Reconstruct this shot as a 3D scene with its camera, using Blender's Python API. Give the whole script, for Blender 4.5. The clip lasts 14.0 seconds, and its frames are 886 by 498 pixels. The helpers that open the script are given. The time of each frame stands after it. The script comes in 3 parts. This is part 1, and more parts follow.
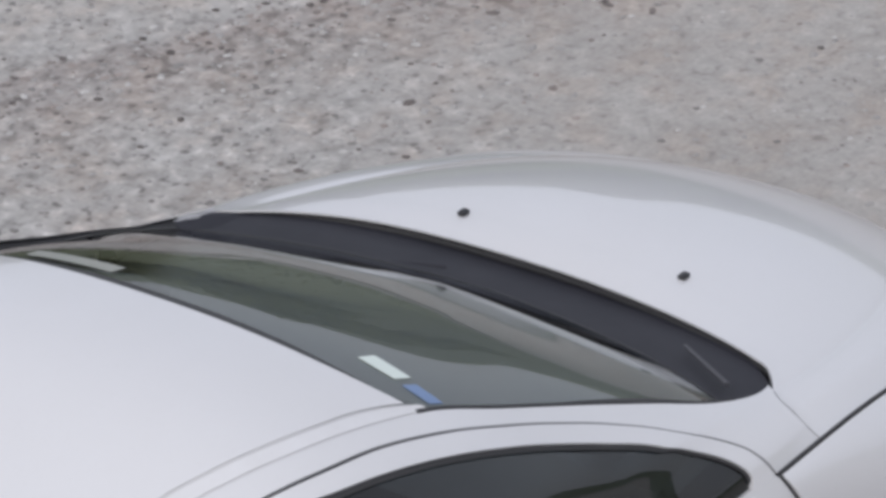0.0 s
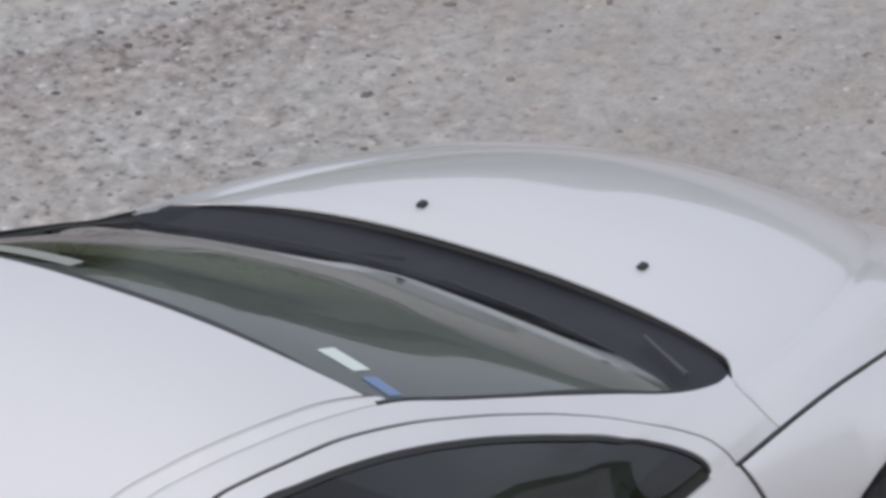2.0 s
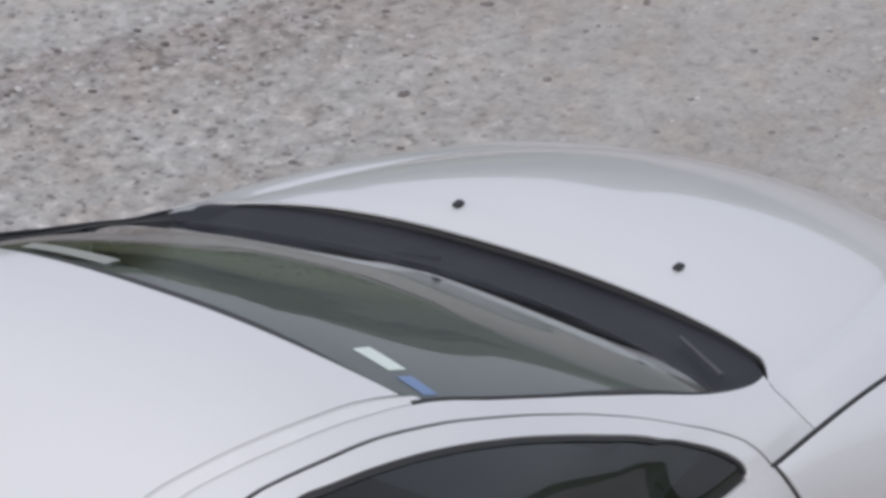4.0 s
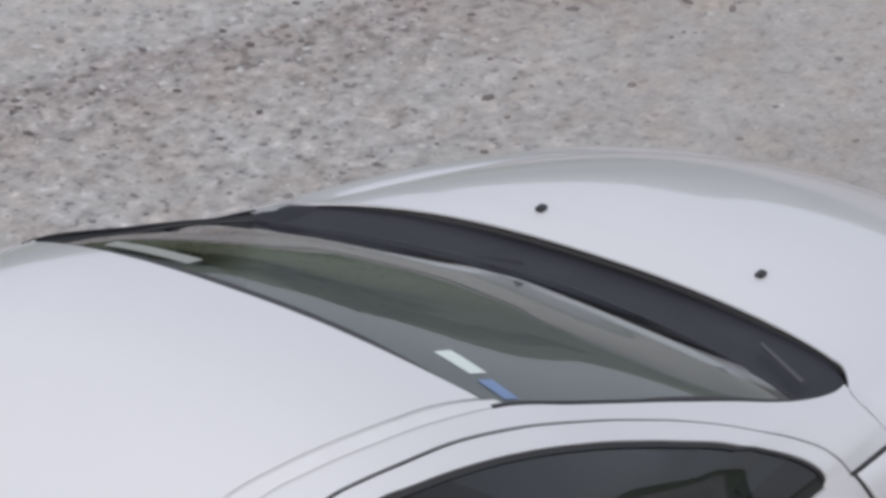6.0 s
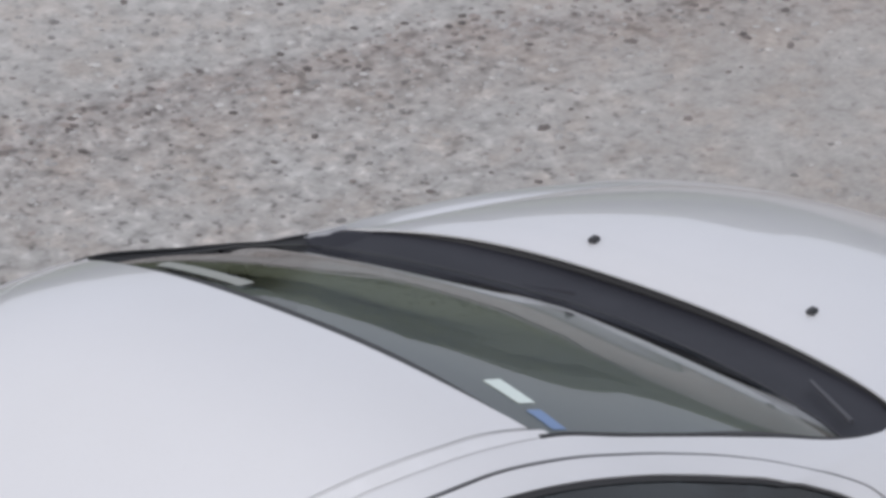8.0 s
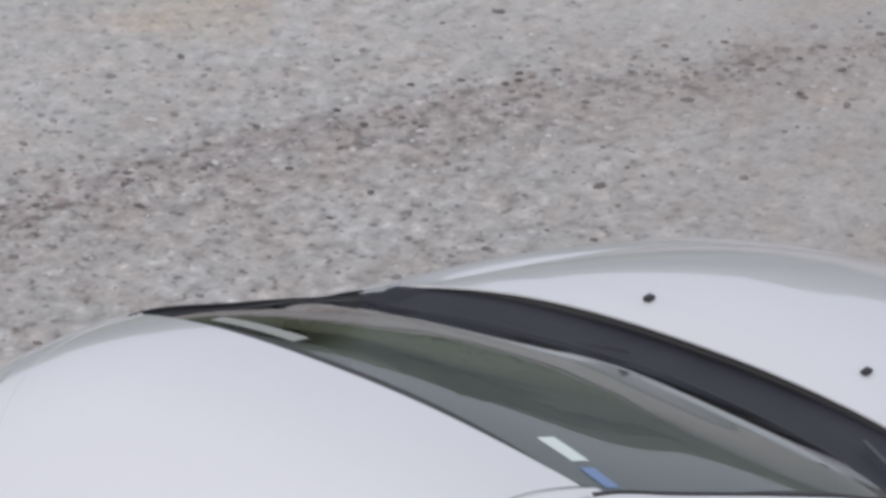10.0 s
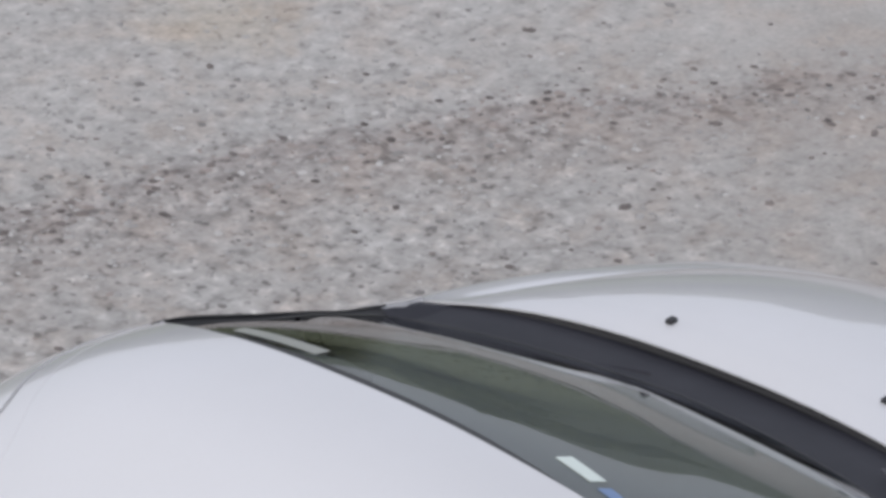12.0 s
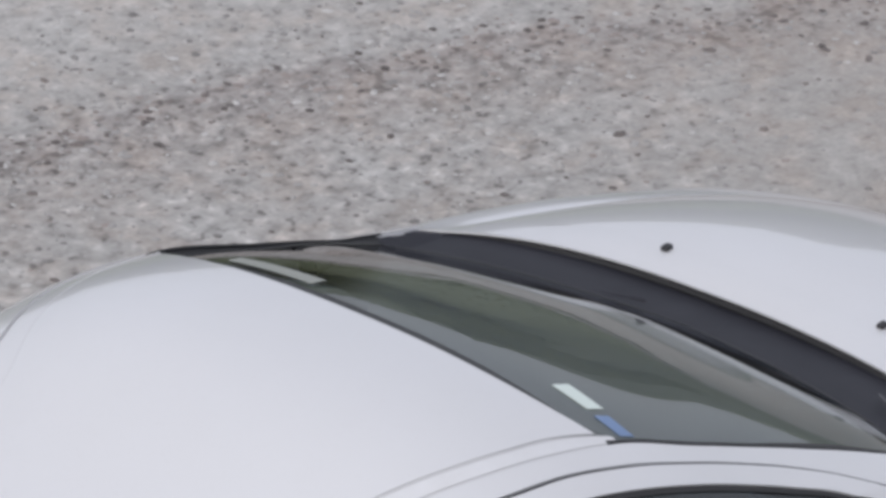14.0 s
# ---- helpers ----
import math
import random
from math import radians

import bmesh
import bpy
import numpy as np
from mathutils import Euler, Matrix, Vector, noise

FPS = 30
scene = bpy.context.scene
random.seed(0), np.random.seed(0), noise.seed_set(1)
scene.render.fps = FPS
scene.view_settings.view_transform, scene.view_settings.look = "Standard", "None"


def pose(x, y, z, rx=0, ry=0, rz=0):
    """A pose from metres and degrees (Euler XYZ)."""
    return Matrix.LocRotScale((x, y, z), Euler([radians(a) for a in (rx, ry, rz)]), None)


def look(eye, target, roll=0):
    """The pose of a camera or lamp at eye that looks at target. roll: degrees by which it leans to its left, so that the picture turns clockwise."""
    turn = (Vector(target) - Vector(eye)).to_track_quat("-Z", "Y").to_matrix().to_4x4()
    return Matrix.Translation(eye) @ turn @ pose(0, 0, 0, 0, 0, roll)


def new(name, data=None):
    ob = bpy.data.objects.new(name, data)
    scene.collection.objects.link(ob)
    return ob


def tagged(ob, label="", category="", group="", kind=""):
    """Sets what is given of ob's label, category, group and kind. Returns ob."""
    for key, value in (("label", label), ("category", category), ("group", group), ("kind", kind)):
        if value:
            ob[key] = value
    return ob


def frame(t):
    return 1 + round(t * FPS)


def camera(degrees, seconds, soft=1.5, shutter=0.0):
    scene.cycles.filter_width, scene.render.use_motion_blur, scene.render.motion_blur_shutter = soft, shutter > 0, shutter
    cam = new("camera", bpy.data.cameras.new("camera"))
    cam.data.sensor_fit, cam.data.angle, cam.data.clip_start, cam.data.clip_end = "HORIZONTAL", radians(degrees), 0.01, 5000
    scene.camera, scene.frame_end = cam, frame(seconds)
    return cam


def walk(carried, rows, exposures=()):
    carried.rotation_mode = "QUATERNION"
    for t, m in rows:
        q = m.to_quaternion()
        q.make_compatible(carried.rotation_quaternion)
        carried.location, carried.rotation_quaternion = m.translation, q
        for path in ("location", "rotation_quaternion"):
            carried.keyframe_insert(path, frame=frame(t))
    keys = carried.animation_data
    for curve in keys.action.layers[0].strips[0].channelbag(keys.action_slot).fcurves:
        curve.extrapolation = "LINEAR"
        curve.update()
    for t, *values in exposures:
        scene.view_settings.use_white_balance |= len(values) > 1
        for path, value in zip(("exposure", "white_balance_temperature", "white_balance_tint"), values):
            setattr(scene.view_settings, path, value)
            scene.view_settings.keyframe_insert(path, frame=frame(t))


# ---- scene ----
# The camera stands at a high window and only turns: seconds, then the turn in degrees.
EYE = (-10.5366, -7.6314, 8.5229)
TURNS = [
    (0.0, 61.1711, 0.5921, -55.6098),
    (0.5, 61.1407, 0.7573, -55.8190),
    (1.0, 61.1035, 0.8842, -55.9548),
    (1.5, 61.1104, 0.9126, -56.0574),
    (2.0, 61.1048, 0.7437, -56.0405),
    (2.5, 61.1286, 0.6103, -55.8908),
    (3.0, 61.1128, 0.6749, -55.8990),
    (3.2, 61.1142, 0.6639, -55.8292),
    (5.3, 61.0755, 0.9322, -55.3911),
    (5.5, 61.1054, 0.9303, -55.1911),
    (6.0, 61.1402, 0.2969, -54.7982),
    (6.5, 61.1873, -0.0772, -54.4809),
    (7.0, 61.3306, -0.4663, -54.3826),
    (7.2, 61.2775, -0.5660, -54.0263),
    (9.3, 61.4392, -1.0391, -53.7510),
    (9.5, 61.4731, -1.0117, -53.7884),
    (10.0, 61.7532, -1.0410, -53.1663),
    (10.5, 61.8487, -1.5012, -52.5370),
    (11.0, 61.8373, -1.9838, -52.3246),
    (11.5, 61.8431, -2.2012, -52.3204),
    (12.0, 61.8488, -2.3408, -52.2681),
    (12.5, 61.8945, -2.1452, -52.2887),
    (13.0, 61.7371, -2.0718, -52.6688),
    (13.5, 61.5145, -2.1374, -52.6780),
    (14.0, 61.3303, -1.9971, -52.4948),
]
cam = camera(6.516, 14.0, soft=3.6)
walk(cam, [(t, pose(*EYE, rx, ry, rz)) for t, rx, ry, rz in TURNS])

# ---- light: a bright overcast sky ----
world = bpy.data.worlds.new("overcast_sky")
scene.world = world
world.use_nodes = True
wn, wl = world.node_tree.nodes, world.node_tree.links
sky = wn.new("ShaderNodeTexSky")
sky.sky_type, sky.sun_disc = "NISHITA", False
sky.sun_elevation, sky.sun_rotation = radians(44), radians(254)
sky.air_density, sky.dust_density, sky.ozone_density = 1.0, 4.0, 1.0
cloud = wn.new("ShaderNodeHueSaturation")
cloud.inputs["Saturation"].default_value = 0.55
wl.new(sky.outputs[0], cloud.inputs["Color"])
cover = wn.new("ShaderNodeMix")
cover.data_type = "RGBA"
cover.inputs[0].default_value = 0.72
cover.inputs[7].default_value = (4.38, 4.55, 5.2, 1)
wl.new(cloud.outputs[0], cover.inputs[6])
wl.new(cover.outputs[2], wn["Background"].inputs["Color"])
wn["Background"].inputs["Strength"].default_value = 0.136
sun = new("sun", bpy.data.lights.new("sun", "SUN"))
sun.data.energy, sun.data.angle, sun.data.color = 0.75, radians(45), (1.0, 0.98, 0.95)
sun.matrix_world = look((-12.0, -3.5, 12.0), (0, 0, 0))
scene.view_settings.exposure = 0.22


# ---- materials ----
def material(name, colour, rough=0.5, metal=0.0, coat=0.0, spec=0.5):
    m = bpy.data.materials.new(name)
    m.use_nodes = True
    b = m.node_tree.nodes["Principled BSDF"]
    b.inputs["Base Color"].default_value = (*colour, 1)
    b.inputs["Roughness"].default_value = rough
    b.inputs["Metallic"].default_value = metal
    b.inputs["Coat Weight"].default_value = coat
    b.inputs["Coat Roughness"].default_value = 0.04
    b.inputs["Specular IOR Level"].default_value = spec
    return m


def nodes_of(m):
    t = m.node_tree
    return t.nodes, t.links, t.nodes["Principled BSDF"]


def coords(m, kind="Object"):
    n, l, _ = nodes_of(m)
    return n.new("ShaderNodeTexCoord").outputs[kind]


def noise_of(m, vec, scale, detail=4.0, rough=0.6):
    n, l, _ = nodes_of(m)
    t = n.new("ShaderNodeTexNoise")
    t.inputs["Scale"].default_value, t.inputs["Detail"].default_value, t.inputs["Roughness"].default_value = scale, detail, rough
    l.new(vec, t.inputs["Vector"])
    return t.outputs["Fac"]


def ramp_of(m, fac, stops):
    n, l, _ = nodes_of(m)
    r = n.new("ShaderNodeValToRGB")
    r.color_ramp.elements[0].position, r.color_ramp.elements[1].position = stops[0][0], stops[-1][0]
    r.color_ramp.elements[0].color, r.color_ramp.elements[1].color = (*stops[0][1], 1), (*stops[-1][1], 1)
    for p, c in stops[1:-1]:
        r.color_ramp.elements.new(p).color = (*c, 1)
    l.new(fac, r.inputs[0])
    return r.outputs["Color"]


def mix_of(m, fac, a, b, mode="MIX"):
    n, l, _ = nodes_of(m)
    x = n.new("ShaderNodeMix")
    x.data_type, x.blend_type = "RGBA", mode
    for value, socket in ((fac, x.inputs[0]), (a, x.inputs[6]), (b, x.inputs[7])):
        if isinstance(value, (int, float)):
            socket.default_value = value
        elif isinstance(value, tuple):
            socket.default_value = (*value, 1)
        else:
            l.new(value, socket)
    return x.outputs[2]


def bump_of(m, fac, strength, distance):
    n, l, b = nodes_of(m)
    x = n.new("ShaderNodeBump")
    x.inputs["Strength"].default_value, x.inputs["Distance"].default_value = strength, distance
    l.new(fac, x.inputs["Height"])
    l.new(x.outputs[0], b.inputs["Normal"])


def dusty(name, colour, dirt, amount, rough, coat=0.0, metal=0.0, scale=3.0):
    """A surface with a fine film of dust over it, at two scales."""
    m = material(name, colour, rough, metal, coat)
    n, l, b = nodes_of(m)
    vec = coords(m)
    a = noise_of(m, vec, scale, 5.0, 0.65)
    f = ramp_of(m, a, [(0.35, (0, 0, 0)), (0.75, (amount, amount, amount))])
    g = ramp_of(m, noise_of(m, vec, scale * 40, 2.0), [(0.55, (0, 0, 0)), (0.8, (amount * 0.8,) * 3)])
    c = mix_of(m, f, colour, dirt)
    l.new(mix_of(m, g, c, dirt), b.inputs["Base Color"])
    return m


def glass_material(name, tint, ior=1.7):
    m = bpy.data.materials.new(name)
    m.use_nodes = True
    n, l = m.node_tree.nodes, m.node_tree.links
    n.remove(n["Principled BSDF"])
    clear, shine, fres, mix = n.new("ShaderNodeBsdfTransparent"), n.new("ShaderNodeBsdfGlossy"), n.new("ShaderNodeFresnel"), n.new("ShaderNodeMixShader")
    clear.inputs["Color"].default_value = (*tint, 1)
    shine.inputs["Roughness"].default_value = 0.015
    fres.inputs["IOR"].default_value = ior
    l.new(fres.outputs[0], mix.inputs[0])
    l.new(clear.outputs[0], mix.inputs[1])
    l.new(shine.outputs[0], mix.inputs[2])
    l.new(mix.outputs[0], n["Material Output"].inputs["Surface"])
    return m


PAINT = dusty("white_car_paint", (0.685, 0.685, 0.705), (0.52, 0.50, 0.47), 0.10, 0.38, coat=1.0, scale=2.5)
MOULD = dusty("white_roof_moulding", (0.72, 0.72, 0.74), (0.45, 0.44, 0.42), 0.25, 0.4, scale=6)
WINDSCREEN = glass_material("green_tinted_windscreen", (0.75, 0.82, 0.87), 1.85)
SIDE_GLASS = glass_material("dark_tinted_glass", (0.15, 0.185, 0.22))
CLEAR = bpy.data.materials.new("clear_inner_glass")
CLEAR.use_nodes = True
CLEAR.node_tree.nodes.remove(CLEAR.node_tree.nodes["Principled BSDF"])
inner = CLEAR.node_tree.nodes.new("ShaderNodeBsdfTransparent")
inner.inputs["Color"].default_value = (0.96, 0.98, 0.97, 1)
CLEAR.node_tree.links.new(inner.outputs[0], CLEAR.node_tree.nodes["Material Output"].inputs["Surface"])
FRIT = material("black_glass_border", (0.03, 0.03, 0.033), 0.45)
COWL = dusty("black_cowl_plastic", (0.019, 0.0195, 0.028), (0.045, 0.045, 0.056), 0.35, 0.68, scale=8)
WIPER = material("grey_wiper_arm", (0.072, 0.073, 0.084), 0.5)
# black for rubber seals, and for shade put into open gaps
SEAL_AND_SHADE = material("black_seal_and_gap_shade", (0.035, 0.035, 0.038), 0.7)
GAP = material("grey_seam_sealer", (0.54, 0.54, 0.55), 0.8)
JET = material("black_washer_plastic", (0.025, 0.025, 0.028), 0.45)
DASH = dusty("grey_dashboard_vinyl", (0.38, 0.38, 0.365), (0.42, 0.41, 0.39), 0.3, 0.7, scale=5)
TRIM = dusty("light_grey_pillar_trim", (0.42, 0.42, 0.41), (0.3, 0.29, 0.27), 0.3, 0.7, scale=5)
LINER = material("grey_headliner", (0.30, 0.30, 0.29), 0.9)
FABRIC = dusty("dark_grey_seat_fabric", (0.08, 0.085, 0.095), (0.14, 0.14, 0.15), 0.5, 0.9, scale=30)
LINING = material("grey_lining", (0.26, 0.26, 0.25), 0.85)
CARPET = material("black_carpet", (0.02, 0.02, 0.021), 0.95)
TYRE = dusty("tyre_rubber", (0.022, 0.022, 0.023), (0.12, 0.11, 0.10), 0.4, 0.85, scale=9)
ALLOY = material("silver_alloy", (0.55, 0.56, 0.58), 0.35, 1.0)
CHROME = material("chrome", (0.75, 0.75, 0.76), 0.12, 1.0)
LENS = material("clear_lamp_lens", (0.75, 0.78, 0.80), 0.08, 0.0, 1.0)
RED = material("red_lamp_lens", (0.35, 0.01, 0.01), 0.15, 0.0, 1.0)
STICK_WHITE = material("pale_mint_paper", (0.72, 0.80, 0.76), 0.5)
STICK_BLUE = material("blue_paper", (0.19, 0.28, 0.47), 0.5)
STRIP_GREY = material("pale_grey_strip", (0.34, 0.35, 0.32), 0.5)
UNDER = material("black_underbody", (0.015, 0.015, 0.015), 0.9)


# ---- helpers for meshes ----
def finish(me, sharp=38):
    for p in me.polygons:
        p.use_smooth = True
    me.set_sharp_from_angle(angle=radians(sharp))
    return me


def part(name, bm, mat, parent, label="", sharp=38, outer=0):
    me = bpy.data.meshes.new(name)
    bm.to_mesh(me)
    bm.free()
    me.materials.append(mat)
    if outer:
        # a pane: only its outer face mirrors, the inner face and the rim let light pass
        me.materials.append(CLEAR)
        for f in me.polygons:
            f.material_index = 0 if f.index < outer else 1
    ob = new(name, finish(me, sharp))
    ob.parent = parent
    if label:
        ob["label"] = label
    return ob


def shell(points, thick, centre=(0, 0, 0.7), closed=False):
    """A sheet through a grid of points, with that thickness inwards and a rim all round."""
    n, m, _ = points.shape
    du, dv = np.gradient(points, axis=0), np.gradient(points, axis=1)
    nor = np.cross(du, dv)
    nor /= np.maximum(np.linalg.norm(nor, axis=2, keepdims=True), 1e-9)
    flip = ((points - np.array(centre)) * nor).sum() < 0
    nor = -nor if flip else nor
    bm = bmesh.new()
    top = [[bm.verts.new(points[i, j]) for j in range(m)] for i in range(n)]
    low = [[bm.verts.new(points[i, j] - nor[i, j] * thick) for j in range(m)] for i in range(n)]
    for g, back in ((top, flip), (low, not flip)):
        for i in range(n - 1):
            for j in range(m - 1):
                q = (g[i][j], g[i + 1][j], g[i + 1][j + 1], g[i][j + 1])
                bm.faces.new(q[::-1] if back else q)
    rim = [(i, 0) for i in range(n)] + [(n - 1, j) for j in range(1, m)] + [(i, m - 1) for i in range(n - 2, -1, -1)] + [(0, j) for j in range(m - 2, 0, -1)]
    for a, b in zip(rim, rim[1:] + rim[:1]):
        q = (top[a[0]][a[1]], low[a[0]][a[1]], low[b[0]][b[1]], top[b[0]][b[1]])
        bm.faces.new(q[::-1] if flip else q)
    return bm


def tube(points, radius, sides=8, bm=None):
    """A round bar along a line of points."""
    bm = bm or bmesh.new()
    pts = [Vector(p) for p in points]
    rings = []
    for i, p in enumerate(pts):
        way = (pts[min(i + 1, len(pts) - 1)] - pts[max(i - 1, 0)]).normalized()
        a = way.orthogonal().normalized()
        b = way.cross(a)
        r = radius[i] if isinstance(radius, (list, tuple)) else radius
        rings.append([bm.verts.new(p + (a * math.cos(k) + b * math.sin(k)) * r) for k in np.linspace(0, 2 * math.pi, sides, endpoint=False)])
    for u, v in zip(rings, rings[1:]):
        for k in range(sides):
            bm.faces.new((u[k], u[(k + 1) % sides], v[(k + 1) % sides], v[k]))
    bm.faces.new(rings[0][::-1])
    bm.faces.new(rings[-1])
    return bm


def rounded_box(size, place, bevel, turn=(0, 0, 0), segments=3):
    bm = bmesh.new()
    bmesh.ops.create_cube(bm, size=1.0, matrix=pose(*place, *turn) @ Matrix.Diagonal((*size, 1)))
    bmesh.ops.bevel(bm, geom=bm.edges[:], offset=bevel, segments=segments, affect="EDGES", profile=0.5)
    return bm


def lathe(profile, sides, m, ring=False):
    """A solid turned about its own y axis: profile is a list of (radius, y); ring: the profile runs back to its start."""
    bm = bmesh.new()
    rings = [[bm.verts.new(m @ Vector((r * math.cos(k), y, r * math.sin(k)))) for k in np.linspace(0, 2 * math.pi, sides, endpoint=False)] for r, y in profile]
    for u, v in zip(rings, rings[1:] + (rings[:1] if ring else [])):
        for k in range(sides):
            bm.faces.new((u[k], u[(k + 1) % sides], v[(k + 1) % sides], v[k]))
    if not ring:
        bm.faces.new(rings[0][::-1])
        bm.faces.new(rings[-1])
    bmesh.ops.recalc_face_normals(bm, faces=bm.faces[:])
    return bm


# ---- the shape of the car's body: x forward, y to its left ----
def curve1(xs, ys):
    xs, ys = np.array(xs, float), np.array(ys, float)
    ms = np.gradient(ys, xs)

    def f(x):
        x = np.clip(np.asarray(x, float), xs[0], xs[-1])
        i = np.clip(np.searchsorted(xs, x) - 1, 0, len(xs) - 2)
        h = xs[i + 1] - xs[i]
        t = (x - xs[i]) / h
        return (2 * t**3 - 3 * t**2 + 1) * ys[i] + (t**3 - 2 * t**2 + t) * h * ms[i] + (-2 * t**3 + 3 * t**2) * ys[i + 1] + (t**3 - t**2) * h * ms[i + 1]

    return f


crown = curve1([-2.12, -2.0, -1.8, -1.6, -1.2, -0.8, -0.4, 0.0, 0.4, 0.8, 1.2],
               [0.62, 0.79, 0.98, 1.115, 1.335, 1.500, 1.479, 1.350, 1.16, 0.945, 0.90])
half = curve1([-2.12, -2.0, -1.6, -1.2, -0.8, -0.4, 0.0, 0.2, 0.4, 0.6, 0.8, 1.2],
              [0.50, 0.55, 0.70, 0.785, 0.80, 0.795, 0.785, 0.782, 0.775, 0.750, 0.72, 0.70])
foot = curve1([-2.12, -2.0, -1.6, -1.2, -0.8, -0.4, 0.0, 0.2, 0.4, 0.6, 0.8, 1.2],
              [0.44, 0.50, 0.79, 0.93, 0.945, 0.95, 0.96, 0.968, 0.975, 0.953, 0.90, 0.81])
squareness = curve1([-2.12, -1.6, -1.2, -0.8, -0.4, 0.0, 0.2, 0.4, 0.6, 0.8, 1.2],
                    [2.1, 1.95, 2.12, 2.5, 2.42, 2.03, 1.84, 1.53, 1.45, 2.0, 2.0])
belt_y = curve1([-2.12, -2.0, -1.5, -0.8, -0.3, 0.2, 0.443, 0.633, 0.735, 0.885, 1.09, 1.34, 1.56, 1.74, 1.92, 2.04, 2.10],
                [0.52, 0.60, 0.75, 0.805, 0.807, 0.804, 0.80, 0.784, 0.772, 0.751, 0.720, 0.670, 0.62, 0.545, 0.42, 0.26, 0.0])
belt_z = curve1([-2.12, -2.0, -1.6, -1.2, -0.8, 0.0, 0.443, 0.633, 0.735, 0.885, 1.09, 1.34, 1.56, 1.74, 1.92, 2.04, 2.10],
                [0.46, 0.52, 0.75, 0.86, 0.89, 0.90, 0.91, 0.895, 0.882, 0.855, 0.808, 0.738, 0.677, 0.618, 0.550, 0.485, 0.425])


def arch(x, a):
    """Half of the cabin's cross-section: from the centre line over the foot of the arch (1) down to the belt line (2)."""
    th = np.minimum(a, 1.0) * np.pi / 2
    w, z, n, b = half(x), crown(x), squareness(x), foot(x)
    q = np.clip(a - 1.0, 0, 1)
    y = w * np.sin(th) ** (2 / n) + (belt_y(x) - w) * q
    return y, b + (z - b) * np.maximum(np.cos(th), 0) ** (2 / n) + (belt_z(x) - b) * q


def skin(x, k):
    """A point of the cabin's skin: k is 0 on the centre line, 1 at the rounded foot of the arch, 2 on the belt line; negative to the right."""
    x, k = np.broadcast_arrays(np.asarray(x, float), np.asarray(k, float))
    s, a = np.sign(k), np.abs(k)
    q = np.clip((a - 0.76) / 0.76, 0, 1)
    bend = [(1 - q) ** 2 * u + 2 * q * (1 - q) * v + q**2 * w for u, v, w in zip(arch(x, 0.76), arch(x, 1.0), arch(x, 1.52))]
    inside = (q > 0) & (q < 1)
    y, h = (np.where(inside, u, v) for u, v in zip(bend, arch(x, a)))
    return np.stack([x, s * y, h], -1)


def line2(points, samples=90):
    """A smooth line through points (x, k), with even steps: two arrays."""
    p = np.array(points, float)
    d = np.concatenate([[0], np.cumsum(np.hypot(*(np.diff(p, axis=0) * (1.0, 0.4)).T))])
    u = np.linspace(0, d[-1], samples)
    return curve1(d, p[:, 0])(u), curve1(d, p[:, 1])(u)


def strip(a, b, side, rows=10, samples=90, lift=0.0, inset=(0.0, 0.0), gap=None):
    """The stretch of skin between two lines of (x, k); gap is the inset in metres."""
    ax, ak = line2(a, samples)
    bx, bk = line2(b, samples)
    v = np.linspace(inset[0], 1 - inset[1], rows)[None, :]
    if gap:
        wide = np.maximum(np.linalg.norm(skin(ax, ak) - skin(bx, bk), axis=1), 0.02)[:, None]
        v = gap[0] / wide + (1 - (gap[0] + gap[1]) / wide) * np.linspace(0, 1, rows)[None, :]
    pts = skin(ax[:, None] * (1 - v) + bx[:, None] * v, side * (ak[:, None] * (1 - v) + bk[:, None] * v))
    return pts + lift * out_of(pts)


def out_of(pts):
    n = np.cross(np.gradient(pts, axis=0), np.gradient(pts, axis=1))
    n /= np.maximum(np.linalg.norm(n, axis=2, keepdims=True), 1e-9)
    if ((pts - np.array((0, 0, 0.7))) * n).sum() < 0:
        n = -n
    return n


RAIL_UP = [(-1.620, 0.620), (-1.300, 0.335), (-0.972, 0.266), (-0.869, 0.297), (-0.752, 0.332), (-0.619, 0.364), (-0.530, 0.381), (-0.445, 0.404), (-0.375, 0.428)]
RAIL_LOW = [(-1.640, 0.740), (-1.300, 0.385), (-0.940, 0.310), (-0.846, 0.339), (-0.723, 0.374), (-0.581, 0.404), (-0.506, 0.419), (-0.444, 0.431), (-0.366, 0.450)]
GLASS_SIDE = [(-0.367, 0.448), (-0.204, 0.499), (-0.039, 0.540), (0.124, 0.582), (0.291, 0.634), (0.446, 0.706)]
FRAME_UP = [(-1.750, 1.950), (-1.640, 0.790)] + [(x, k + 0.004) for x, k in RAIL_LOW[1:-1] + GLASS_SIDE] + [(0.503, 0.730), (0.540, 0.739), (0.582, 0.743), (0.621, 0.734), (0.641, 0.727), (0.640, 0.736), (0.627, 0.759), (0.610, 0.872), (0.602, 1.070), (0.601, 1.310), (0.607, 1.560), (0.618, 1.830), (0.622, 2.0)]
FRAME_FAR = FRAME_UP[:-10] + [(0.600, 0.753), (0.620, 0.766), (0.645, 0.790), (0.651, 0.901), (0.646, 1.036), (0.639, 1.191), (0.632, 1.377), (0.629, 1.642), (0.626, 2.0)]
